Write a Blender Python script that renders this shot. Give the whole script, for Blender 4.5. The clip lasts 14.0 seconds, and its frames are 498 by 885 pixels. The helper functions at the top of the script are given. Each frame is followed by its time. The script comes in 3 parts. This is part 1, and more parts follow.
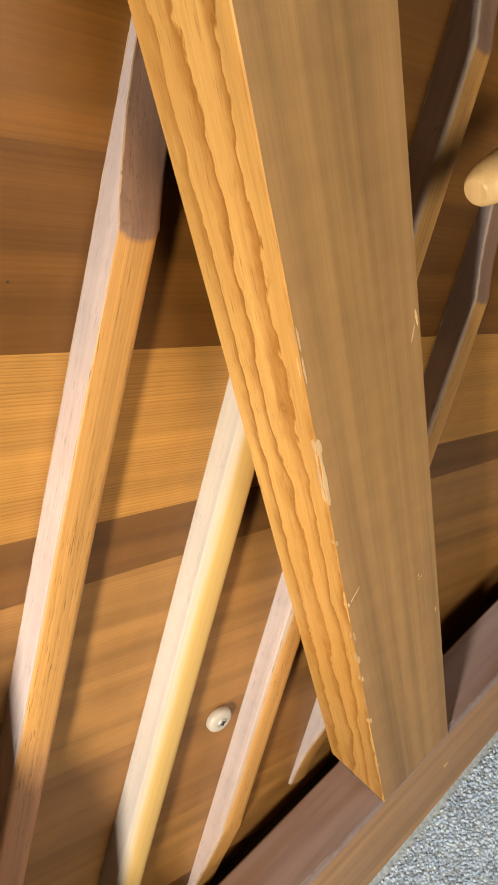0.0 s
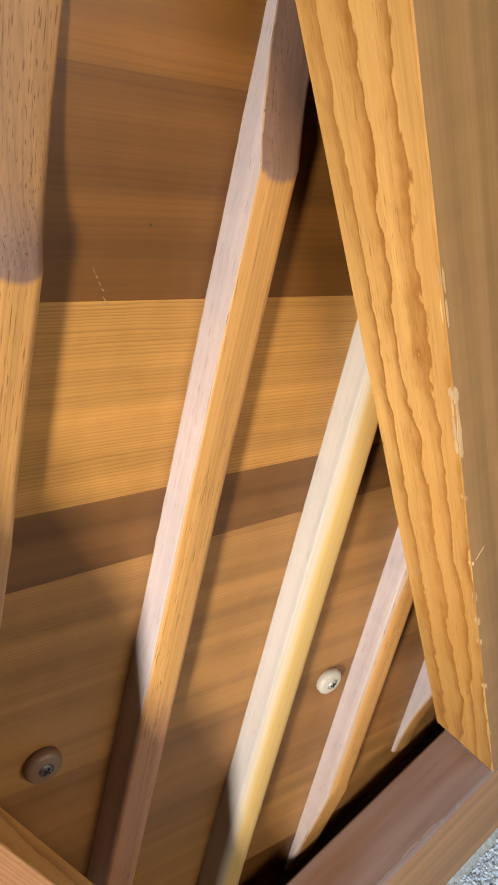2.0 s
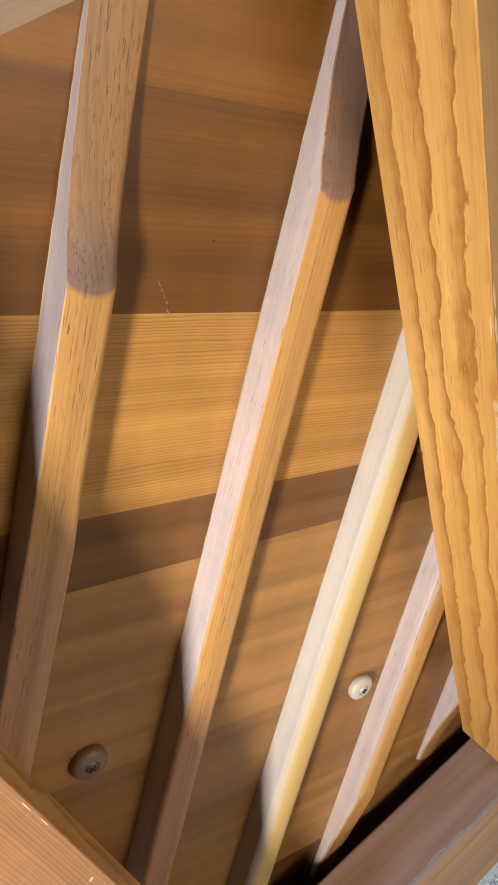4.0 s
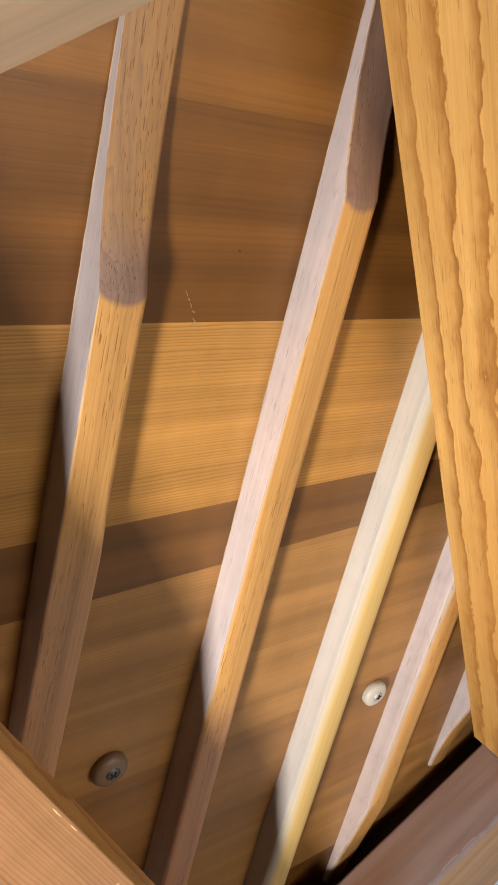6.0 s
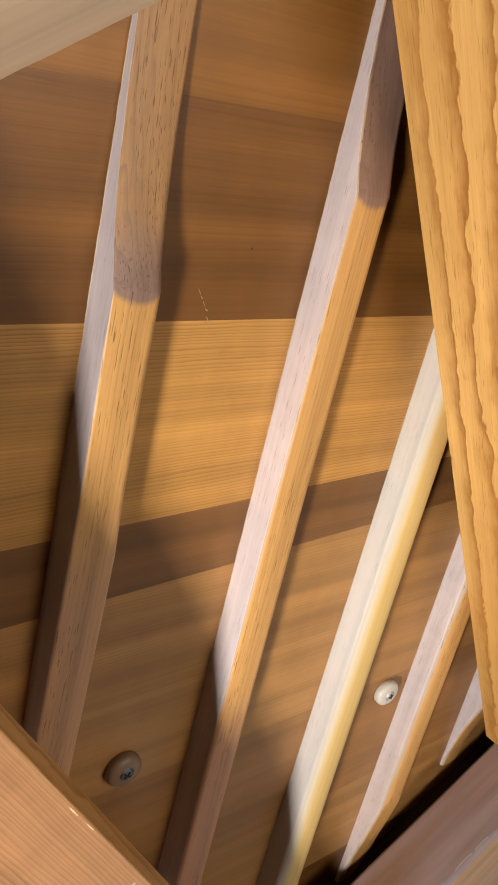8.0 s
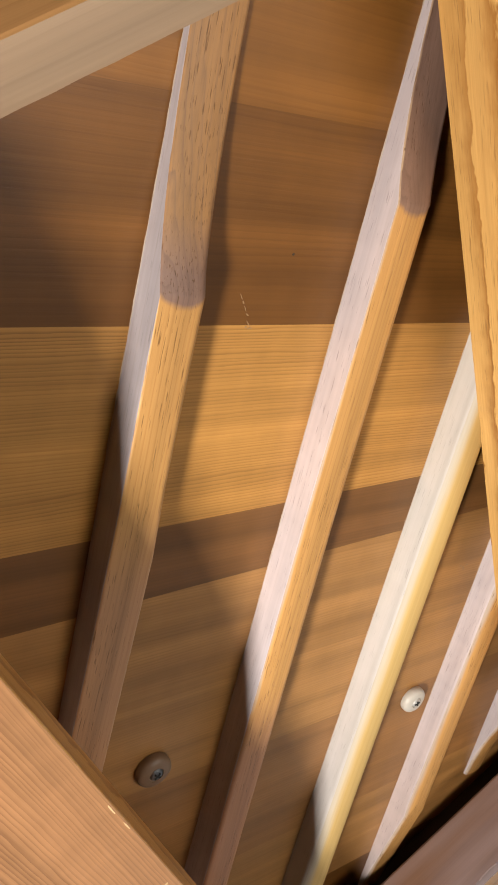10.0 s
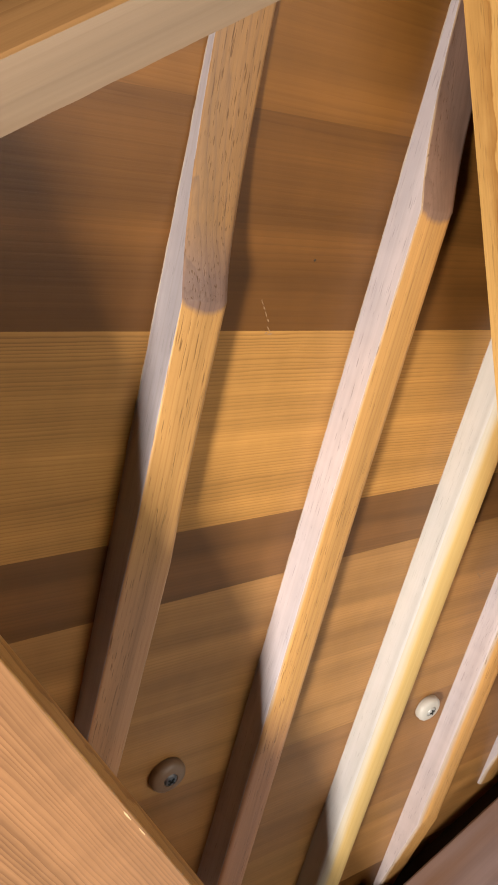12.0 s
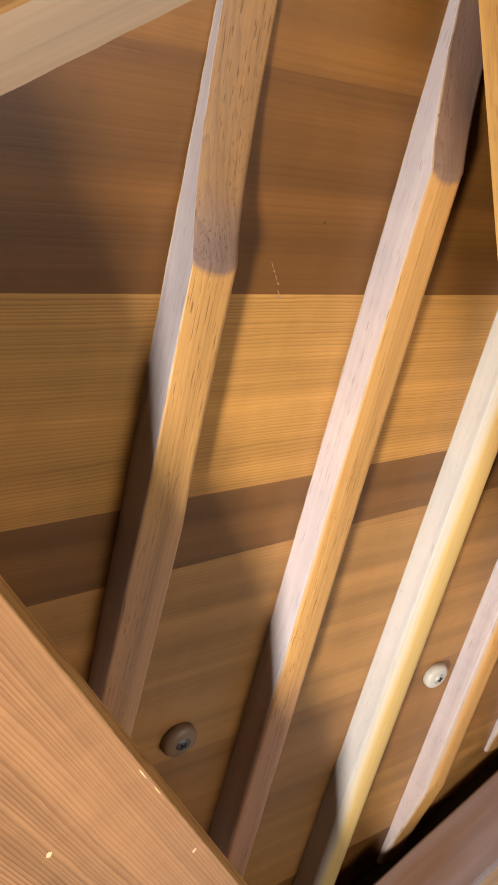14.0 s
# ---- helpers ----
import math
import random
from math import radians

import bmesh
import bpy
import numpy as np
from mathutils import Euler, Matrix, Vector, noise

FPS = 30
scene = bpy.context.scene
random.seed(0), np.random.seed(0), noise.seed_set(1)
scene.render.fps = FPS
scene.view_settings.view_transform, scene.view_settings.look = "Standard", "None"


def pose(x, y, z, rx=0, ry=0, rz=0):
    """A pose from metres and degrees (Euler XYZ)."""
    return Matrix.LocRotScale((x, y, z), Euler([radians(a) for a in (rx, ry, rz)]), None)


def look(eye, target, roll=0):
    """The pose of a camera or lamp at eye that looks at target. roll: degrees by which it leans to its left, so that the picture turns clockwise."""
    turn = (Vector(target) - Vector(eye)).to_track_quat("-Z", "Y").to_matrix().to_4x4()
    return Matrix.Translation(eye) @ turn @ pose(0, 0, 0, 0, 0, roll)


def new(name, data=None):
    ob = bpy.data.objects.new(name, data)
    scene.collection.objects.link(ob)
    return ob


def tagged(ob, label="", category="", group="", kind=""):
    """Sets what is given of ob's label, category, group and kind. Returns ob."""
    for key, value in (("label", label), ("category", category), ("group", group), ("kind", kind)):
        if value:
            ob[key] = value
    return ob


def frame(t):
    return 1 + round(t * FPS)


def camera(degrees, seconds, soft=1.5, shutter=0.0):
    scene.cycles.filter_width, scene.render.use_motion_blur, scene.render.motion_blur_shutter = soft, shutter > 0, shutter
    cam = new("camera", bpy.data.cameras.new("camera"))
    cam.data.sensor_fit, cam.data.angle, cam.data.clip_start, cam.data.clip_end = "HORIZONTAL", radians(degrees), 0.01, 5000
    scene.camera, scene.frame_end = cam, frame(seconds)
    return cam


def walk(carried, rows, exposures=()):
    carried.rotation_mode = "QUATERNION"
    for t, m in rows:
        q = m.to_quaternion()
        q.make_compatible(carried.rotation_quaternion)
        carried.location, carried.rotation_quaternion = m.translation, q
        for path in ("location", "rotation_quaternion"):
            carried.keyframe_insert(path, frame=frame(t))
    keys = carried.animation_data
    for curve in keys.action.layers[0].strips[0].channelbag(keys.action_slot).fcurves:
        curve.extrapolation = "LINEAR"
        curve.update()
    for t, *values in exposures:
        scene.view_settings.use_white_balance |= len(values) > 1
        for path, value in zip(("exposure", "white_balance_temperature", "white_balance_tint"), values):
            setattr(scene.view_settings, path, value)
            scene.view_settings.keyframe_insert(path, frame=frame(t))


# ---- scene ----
cam = camera(34.4, 14.0, soft=1.8)
METRES, EYE, TILT, LEAN, TURN = 0.14, 0.905, -44.01, 11.52, -41.14
ROWS = [
    (0.0, 0.0, 0.0, 0.0, 0.0, 0.0, -0.0),
    (0.5, -0.112, 0.05, -0.0308, 1.39, -0.23, 0.18),
    (1.0, -0.1641, 0.0307, -0.0499, 2.88, -0.7, 0.24),
    (1.5, -0.129, 0.0156, -0.0874, 4.08, -0.95, 0.11),
    (2.0, -0.2469, 0.0253, -0.133, 4.84, -1.17, 0.0),
    (2.5, -0.2379, 0.0143, -0.1806, 5.22, -1.28, -0.22),
    (3.0, -0.3118, -0.0229, -0.211, 5.47, -1.12, -0.48),
    (3.5, -0.3671, -0.0741, -0.1688, 5.52, -0.76, -0.73),
    (6.0, -0.4977, -0.1297, -0.1367, 5.25, 0.01, -0.71),
    (6.5, -0.5096, -0.1333, -0.1506, 5.27, 0.03, -0.53),
    (7.0, -0.518, -0.1298, -0.1539, 5.33, 0.07, -0.37),
    (7.5, -0.5197, -0.1271, -0.152, 5.42, 0.09, -0.3),
    (10.0, -0.6038, -0.1591, -0.1586, 6.77, 0.53, -1.11),
    (10.5, -0.6097, -0.1559, -0.1633, 7.01, 0.54, -1.36),
    (11.0, -0.6187, -0.1493, -0.1678, 7.28, 0.57, -1.55),
    (11.5, -0.6255, -0.1454, -0.159, 7.47, 0.66, -1.68),
    (12.0, -0.6292, -0.1533, -0.1501, 7.65, 0.75, -1.73),
    (12.5, -0.6317, -0.1554, -0.162, 7.81, 0.62, -1.74),
    (13.0, -0.6346, -0.1552, -0.1915, 7.85, 0.31, -1.64),
    (13.5, -0.6396, -0.1529, -0.1924, 7.83, -0.08, -1.51),
    (14.0, -0.6569, -0.1631, -0.2107, 7.81, -0.61, -1.34),
]
walk(cam, [(t, pose(0, 0, EYE, TILT, LEAN, TURN) @ pose(METRES * x, METRES * y, METRES * z, 90 + pitch, roll, yaw)) for t, x, y, z, yaw, pitch, roll in ROWS],
     exposures=[(0.0, 0.02, 7600, 10), (0.5, 0.0, 7050, 10), (1.0, -0.02, 6900, 10), (2.0, -0.08, 6750, 10), (3.5, -0.11, 6650, 10), (6.0, -0.12, 6600, 10), (7.5, -0.12, 6550, 10), (10.0, -0.06, 6500, 10), (14.0, -0.02, 6500, 10)])

# ---- world and lights ----
world = bpy.data.worlds.new("world")
world.use_nodes = True
scene.world = world
wn = world.node_tree
sky = wn.nodes.new("ShaderNodeTexSky")
sky.sky_type, sky.sun_disc, sky.sun_elevation, sky.sun_rotation = "NISHITA", False, radians(35), radians(260)
wn.links.new(sky.outputs[0], wn.nodes["Background"].inputs[0])
wn.nodes["Background"].inputs[1].default_value = 0.1


def area(name, eye, target, w, h, power, colour, spread=180):
    data = bpy.data.lights.new(name, "AREA")
    data.shape, data.size, data.size_y, data.energy, data.color, data.spread = "RECTANGLE", w, h, power, colour, radians(spread)
    ob = new(name, data)
    ob.matrix_basis = look(eye, target)
    return ob


# added, unseen lamps: shadow-placed key at the bass end, fill from behind the piano
area("key_light", (-0.746, -0.2365, 0.856), (0.05, 0.33, 0.48), 0.10, 0.125, 6.9, (1.0, 0.94, 0.85), 100)
area("fill_light", (0.75, -1.76, 0.92), (0.10, 0.3, 0.6), 1.0, 1.0, 7.5, (1.0, 0.94, 0.85), 90)

# ---- materials ----


class Graph:
    def __init__(self, name):
        self.mat = bpy.data.materials.new(name)
        self.mat.use_nodes = True
        self.t = self.mat.node_tree
        self.bsdf = self.t.nodes["Principled BSDF"]

    def put(self, value, socket):
        if isinstance(value, bpy.types.NodeSocket):
            self.t.links.new(value, socket)
        elif value is not None:
            socket.default_value = value

    def math(self, op, a, b=None, c=None, clamp=False):
        n = self.t.nodes.new("ShaderNodeMath")
        n.operation, n.use_clamp = op, clamp
        for i, v in enumerate((a, b, c)):
            self.put(v, n.inputs[i])
        return n.outputs[0]

    def vec(self, op, a, b):
        n = self.t.nodes.new("ShaderNodeVectorMath")
        n.operation = op
        self.put(a, n.inputs[0]), self.put(b, n.inputs[1])
        return n.outputs["Value"] if op in ("LENGTH", "DISTANCE", "DOT_PRODUCT") else n.outputs[0]

    def noise(self, co, scale, detail=2.0, rough=0.5):
        n = self.t.nodes.new("ShaderNodeTexNoise")
        self.put(self.vec("MULTIPLY", co, scale), n.inputs["Vector"])
        n.inputs["Scale"].default_value, n.inputs["Detail"].default_value, n.inputs["Roughness"].default_value = 1.0, detail, rough
        return n.outputs["Fac"]

    def ramp(self, fac, stops, smooth=False):
        n = self.t.nodes.new("ShaderNodeValToRGB")
        if smooth:
            n.color_ramp.interpolation = "EASE"
        el = n.color_ramp.elements
        while len(el) < len(stops):
            el.new(0.5)
        for e, (p, v) in zip(el, stops):
            e.position, e.color = p, (v if isinstance(v, tuple) else (v, v, v)) + (1,)
        self.put(fac, n.inputs[0])
        return n.outputs[0]

    def mix(self, fac, a, b, kind="MIX"):
        n = self.t.nodes.new("ShaderNodeMix")
        n.data_type, n.blend_type = "RGBA", kind
        self.put(fac, n.inputs[0])
        for v, i in ((a, 6), (b, 7)):
            self.put(v + (1,) if isinstance(v, tuple) else v, n.inputs[i])
        return n.outputs[2]

    def finish(self, colour, rough, bump=None, strength=0.2, distance=0.0005, **more):
        self.put(colour + (1,) if isinstance(colour, tuple) else colour, self.bsdf.inputs["Base Color"])
        self.put(rough, self.bsdf.inputs["Roughness"])
        if bump is not None:
            b = self.t.nodes.new("ShaderNodeBump")
            b.inputs["Strength"].default_value, b.inputs["Distance"].default_value = strength, distance
            self.put(bump, b.inputs["Height"])
            self.t.links.new(b.outputs[0], self.bsdf.inputs["Normal"])
        for k, v in more.items():
            self.bsdf.inputs[k.replace("_", " ")].default_value = v
        return self.mat


def wood(name, light, dark, ring=0.004, pith=(0.05, -0.05), wobble=0.006, late=0.7, contrast=0.6, pores=0.0, rough=0.42, coat=0.15, stain=0.35, tint=None, stripes=(3, 16), bare=False, jag=0.15, uneven=5.0, flame=0.0, fade_low=0.1, streak=0.5, side_fade=None, low_shade=None, low_tone=(0.36, 0.175, 0.095), bands=0.0, side_tone=(0.44, 0.395, 0.385)):
    """Sawn wood with its grain along the mesh's own x axis: growth rings round a pith line, fibres, pores, stains."""
    tint = tint or tuple(0.5 * (l + d) for l, d in zip(light, dark))
    pit = tuple(d * 0.35 for d in dark)
    stain = stain * 0.4 if bare else stain
    g = Graph(name)
    tc = g.t.nodes.new("ShaderNodeTexCoord")
    info = g.t.nodes.new("ShaderNodeObjectInfo")
    jump = g.t.nodes.new("ShaderNodeCombineXYZ")
    g.put(g.math("MULTIPLY", info.outputs["Random"], 9.0), jump.inputs[0])
    co = g.vec("ADD", tc.outputs["Object"], jump.outputs[0])
    flat = g.vec("MULTIPLY", tc.outputs["Object"], (0.0, 1.0, 1.0))
    r = g.vec("DISTANCE", flat, (0.0, pith[0], pith[1]))
    a, b = stripes
    n1 = g.math("SUBTRACT", g.noise(co, (a, b, b), 2.0), 0.5)
    n2 = g.math("SUBTRACT", g.noise(co, (a * 7, b * 2.5, b * 2.5), 3.0, 0.6), 0.5)
    r = g.math("ADD", r, g.math("MULTIPLY_ADD", n2, wobble * jag, g.math("MULTIPLY", n1, wobble * 2)))
    n3 = g.noise(flat, (0.0, 0.23 / ring, 0.23 / ring), 2.0)
    r = g.math("MULTIPLY_ADD", g.math("SUBTRACT", n3, 0.5), ring * uneven, r)
    if flame:
        # torn, feathered edges of the latewood
        n4 = g.math("SUBTRACT", g.noise(co, (30, 95, 95), 4.0, 0.66), 0.5)
        n5 = g.math("SUBTRACT", g.noise(co, (130, 420, 420), 2.0, 0.6), 0.5)
        r = g.math("MULTIPLY_ADD", n4, flame, g.math("MULTIPLY_ADD", n5, flame * 0.3, r))
    ph = g.math("FRACT", g.math("DIVIDE", r, ring))
    band = g.ramp(ph, [(0.0, 0.0), (late * 0.6, 0.04), (late, 0.2), (0.88, 0.8), (0.95, 1.0), (1.0, 0.0)])
    fade = g.ramp(g.noise(co, (a * 0.6, b * 1.5, b * 1.5), 2.0), [(0.3, fade_low), (0.7, 1.0)])
    band = g.math("MULTIPLY", g.math("MULTIPLY", band, fade), contrast)
    fibre = g.noise(co, (14, 900, 900), 3.0, 0.6)
    if bare:
        # the varnish stops in a shallow arc where the scalloped end begins
        split = g.t.nodes.new("ShaderNodeSeparateXYZ")
        g.put(tc.outputs["Object"], split.inputs[0])
        off = g.math("DIVIDE", g.math("ADD", split.outputs[1], 0.0125), 0.0125)
        arc = g.math("MULTIPLY_ADD", g.math("MULTIPLY", off, off), -0.0045, 0.0050)
        edge = g.math("ADD", g.math("ADD", split.outputs[0], arc), g.math("MULTIPLY", g.math("SUBTRACT", g.noise(co, (120, 300, 300)), 0.5), 0.003))
        mask = g.ramp(g.math("MULTIPLY_ADD", edge, 350.0, 0.5, clamp=True), [(0.0, 0.0), (1.0, 1.0)])
        far = g.ramp(g.math("MULTIPLY", split.outputs[0], 18.0, clamp=True), [(0.15, 0.0), (0.6, 1.0)])
        light = g.mix(mask, light, g.mix(far, RAW, bare))
        dark = g.mix(mask, dark, tuple(0.55 * v for v in RAW))
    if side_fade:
        # the rounded bass-side arris fades to side_tone, darkened against the lamp's highlight
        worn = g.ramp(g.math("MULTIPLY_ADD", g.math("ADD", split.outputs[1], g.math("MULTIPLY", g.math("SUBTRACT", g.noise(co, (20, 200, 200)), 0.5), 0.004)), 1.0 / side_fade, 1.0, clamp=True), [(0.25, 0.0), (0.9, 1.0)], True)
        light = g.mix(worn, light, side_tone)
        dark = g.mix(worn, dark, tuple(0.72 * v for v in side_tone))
    if low_shade:
        # the post's cast shadow, put into the rib's colour towards its lower end
        low_mix = g.ramp(g.math("MULTIPLY_ADD", split.outputs[0], -1.0 / 0.075, low_shade / 0.075, clamp=True), [(0.0, 0.0), (1.0, 1.0)], True)
        light = g.mix(low_mix, light, low_tone)
        dark = g.mix(low_mix, dark, tuple(0.6 * v for v in low_tone))
    colour = g.mix(band, light, dark)
    colour = g.mix(g.ramp(fibre, [(0.3, 0.0), (0.75, 0.3)]), colour, dark)
    blot = g.noise(co, (1.7, 11, 11), 4.0, 0.55)
    colour = g.mix(g.math("MULTIPLY", g.ramp(blot, [(0.35, 0.0), (0.7, 1.0)]), stain), colour, tint)
    lines = g.noise(co, (0.9, 55, 55), 3.0, 0.6)
    colour = g.mix(1.0, colour, g.ramp(lines, [(0.28, 1.0 - 0.75 * streak), (0.5, 1.0), (0.72, 1.0 + 0.5 * streak)]), "MULTIPLY")
    if bands:
        # boards of differing growth: broad soft tones along the grain, and faint ray flecks across it
        broad = g.noise(co, (0.3, 48, 48), 2.0, 0.5)
        colour = g.mix(1.0, colour, g.ramp(broad, [(0.3, 1.0 - bands), (0.5, 1.0), (0.68, 1.0 + bands)]), "MULTIPLY")
        fleck = g.noise(co, (48, 30, 30), 2.0, 0.6)
        colour = g.mix(1.0, colour, g.ramp(fleck, [(0.3, 1.0 - 0.4 * bands), (0.7, 1.0 + 0.4 * bands)]), "MULTIPLY")
    bump = g.math("ADD", g.math("MULTIPLY", fibre, 0.5), g.math("MULTIPLY", band, -0.06))
    if pores:
        p = g.noise(co, (70, 1500, 1500), 1.0, 0.4)
        where = g.noise(co, (9, 60, 60), 2.0)
        p = g.math("MULTIPLY", g.ramp(p, [(0.645, 0.0), (0.70, 1.0)]), g.ramp(where, [(0.34, 0.0), (0.54, 1.0)]))
        colour = g.mix(g.math("MULTIPLY", p, pores), colour, pit)
        bump = g.math("SUBTRACT", bump, p)
    vary = g.math("MULTIPLY_ADD", info.outputs["Random"], 0.16, 0.92)
    colour = g.mix(1.0, colour, vary, "MULTIPLY")
    ro = g.math("MULTIPLY_ADD", fibre, 0.2, rough - 0.1)
    return g.finish(colour, ro, bump, 0.35, 0.0004, Coat_Weight=coat, Coat_Roughness=0.3, Specular_IOR_Level=0.28)


# bare cut wood, its colour darkened further where the slope turns from the lamp
RAW = (0.19, 0.116, 0.092)
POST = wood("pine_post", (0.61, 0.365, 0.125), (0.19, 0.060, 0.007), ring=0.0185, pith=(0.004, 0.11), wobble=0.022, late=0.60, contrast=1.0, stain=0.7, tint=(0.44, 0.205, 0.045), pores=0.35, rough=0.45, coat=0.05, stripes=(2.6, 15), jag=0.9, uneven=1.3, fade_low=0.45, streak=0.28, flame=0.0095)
# rear faces take a darker, greyer wood than the posts' sides
POST_REAR = wood("pine_post_rear", (0.262, 0.150, 0.058), (0.165, 0.088, 0.034), ring=0.0060, pith=(-0.14, 0.07), wobble=0.006, contrast=0.3, rough=0.5, coat=0.03, stripes=(1.0, 22), stain=0.5, tint=(0.29, 0.165, 0.080), uneven=4.0, streak=0.45, fade_low=0.05, bands=0.17)
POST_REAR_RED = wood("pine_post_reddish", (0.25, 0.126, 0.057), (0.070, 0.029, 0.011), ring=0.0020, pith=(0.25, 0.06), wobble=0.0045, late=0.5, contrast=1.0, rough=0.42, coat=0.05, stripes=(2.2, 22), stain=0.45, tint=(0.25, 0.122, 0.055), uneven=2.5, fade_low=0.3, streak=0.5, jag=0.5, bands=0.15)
# bare rib sides; the lilac puts cool reflected light into the colour
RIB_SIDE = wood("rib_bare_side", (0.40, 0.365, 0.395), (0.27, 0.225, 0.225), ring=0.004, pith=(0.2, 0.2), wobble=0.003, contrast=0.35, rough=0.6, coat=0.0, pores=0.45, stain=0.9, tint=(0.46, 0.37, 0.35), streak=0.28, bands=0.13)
# darker copy of the rib side: the first rib's half shade as colour
RIB_SIDE_SHADED = wood("rib_shaded_side", (0.300, 0.275, 0.300), (0.20, 0.170, 0.175), ring=0.004, pith=(0.2, 0.2), wobble=0.003, contrast=0.35, rough=0.6, coat=0.0, pores=0.4, stain=0.8, tint=(0.34, 0.28, 0.26), streak=0.28, bands=0.13)
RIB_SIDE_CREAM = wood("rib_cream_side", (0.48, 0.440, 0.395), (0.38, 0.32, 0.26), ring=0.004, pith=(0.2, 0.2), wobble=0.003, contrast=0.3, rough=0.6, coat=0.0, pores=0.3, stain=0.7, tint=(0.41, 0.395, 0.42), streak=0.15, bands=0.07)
RAIL_REAR = wood("rail_beige", (0.29, 0.188, 0.110), (0.18, 0.106, 0.055), ring=0.006, pith=(0.08, -0.06), wobble=0.005, contrast=0.4, stain=0.5, streak=0.25)
RAIL = wood("rail_wood", (0.42, 0.22, 0.085), (0.20, 0.085, 0.028), ring=0.006, pith=(0.08, -0.06), wobble=0.006, contrast=0.6)
SILL = wood("rail_rear_brown", (0.34, 0.185, 0.078), (0.20, 0.096, 0.036), ring=0.012, pith=(0.06, 0.05), wobble=0.008, contrast=0.5, stain=0.6)
SILL_WORN = wood("rail_worn_edge", (0.19, 0.15, 0.155), (0.12, 0.085, 0.08), ring=0.006, wobble=0.006, contrast=0.5, stain=0.7, tint=(0.20, 0.14, 0.12), coat=0.0, rough=0.6)
GAP_SHADE = wood("gap_shade", (0.035, 0.022, 0.015), (0.02, 0.012, 0.008), contrast=0.4, coat=0.0, rough=0.7)
# purple-grey blots paint the sky's reflection into the rail top's colour
SILL_TOP_WOOD = wood("rail_top_sheen", (0.20, 0.110, 0.072), (0.10, 0.050, 0.034), ring=0.014, pith=(0.06, 0.25), wobble=0.012, contrast=0.4, stain=1.0, tint=(0.34, 0.285, 0.31), coat=0.15, rough=0.42, streak=0.25)
# the next two ribs have the nicked post's shadow painted low down
RIB_BROWN_END = wood("rib_spruce_brown_end", (0.45, 0.242, 0.080), (0.26, 0.115, 0.032), ring=0.0035, pith=(0.20, 0.15), wobble=0.003, contrast=0.5, pores=0.7, rough=0.45, coat=0.04, streak=0.42, bare=(0.29, 0.150, 0.056), low_shade=-0.09, low_tone=(0.37, 0.20, 0.105))
RIB_SHADED_FOOT = wood("rib_spruce_shaded_foot", (0.45, 0.242, 0.080), (0.26, 0.115, 0.032), ring=0.0035, pith=(0.20, 0.15), wobble=0.003, contrast=0.5, pores=0.7, rough=0.45, coat=0.04, streak=0.42, bare=RAW, low_shade=-0.295, side_fade=0.0016, side_tone=(0.36, 0.25, 0.16))
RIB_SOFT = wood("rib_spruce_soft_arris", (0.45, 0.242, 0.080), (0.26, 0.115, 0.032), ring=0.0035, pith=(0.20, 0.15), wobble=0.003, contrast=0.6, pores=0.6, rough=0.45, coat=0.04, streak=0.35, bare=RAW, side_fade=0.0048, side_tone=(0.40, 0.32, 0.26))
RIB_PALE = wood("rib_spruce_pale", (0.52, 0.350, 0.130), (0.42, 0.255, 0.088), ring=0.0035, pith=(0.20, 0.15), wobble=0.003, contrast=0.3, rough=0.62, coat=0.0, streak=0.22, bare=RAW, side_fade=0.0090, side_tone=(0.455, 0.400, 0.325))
RIB_CUT = wood("rib_cut_raw", (0.29, 0.155, 0.102), (0.16, 0.085, 0.058), ring=0.0035, pith=(0.20, 0.15), wobble=0.003, contrast=0.3, pores=0.8, rough=0.7, coat=0.0, stain=0.3, tint=(0.27, 0.155, 0.09))
PLANK = [wood("plank_" + n, l, d, ring=q, pith=(1.5, 0.1), wobble=0.007, jag=0.28, late=0.55, contrast=k, uneven=2.5, fade_low=0.3, streak=0.28, rough=0.42, coat=0.08, stripes=(2.5, 20), bands=0.15)
         for n, l, d, q, k in (("amber", (0.43, 0.215, 0.056), (0.17, 0.070, 0.014), 0.0020, 0.85), ("brown", (0.150, 0.061, 0.0130), (0.086, 0.032, 0.006), 0.0036, 0.5),
                               ("dark", (0.148, 0.066, 0.020), (0.098, 0.041, 0.013), 0.0023, 0.5), ("honey", (0.31, 0.155, 0.050), (0.180, 0.080, 0.022), 0.0023, 0.6),
                               ("russet", (0.198, 0.083, 0.017), (0.115, 0.042, 0.007), 0.0040, 0.45), ("tan", (0.245, 0.116, 0.038), (0.15, 0.064, 0.018), 0.0024, 0.5))]
DOWEL = wood("dowel_wood", (0.66, 0.45, 0.22), (0.45, 0.26, 0.1), ring=0.003, pith=(0.03, 0.03), wobble=0.002, contrast=0.3)


def plain(name, colour, rough, metal=0.0, speck=0.12, scale=300.0):
    g = Graph(name)
    co = g.t.nodes.new("ShaderNodeTexCoord").outputs["Object"]
    n = g.noise(co, (scale,) * 3, 3.0)
    m = g.noise(co, (scale * 0.08,) * 3, 2.0)
    c = g.mix(g.math("MULTIPLY", n, speck * 2), colour, tuple(v * 0.6 for v in colour))
    c = g.mix(g.math("MULTIPLY", m, speck * 1.5), c, tuple(v * 0.75 for v in colour))
    return g.finish(c, g.math("MULTIPLY_ADD", n, 0.15, rough - 0.07), n, 0.1, 0.0003, Metallic=metal)


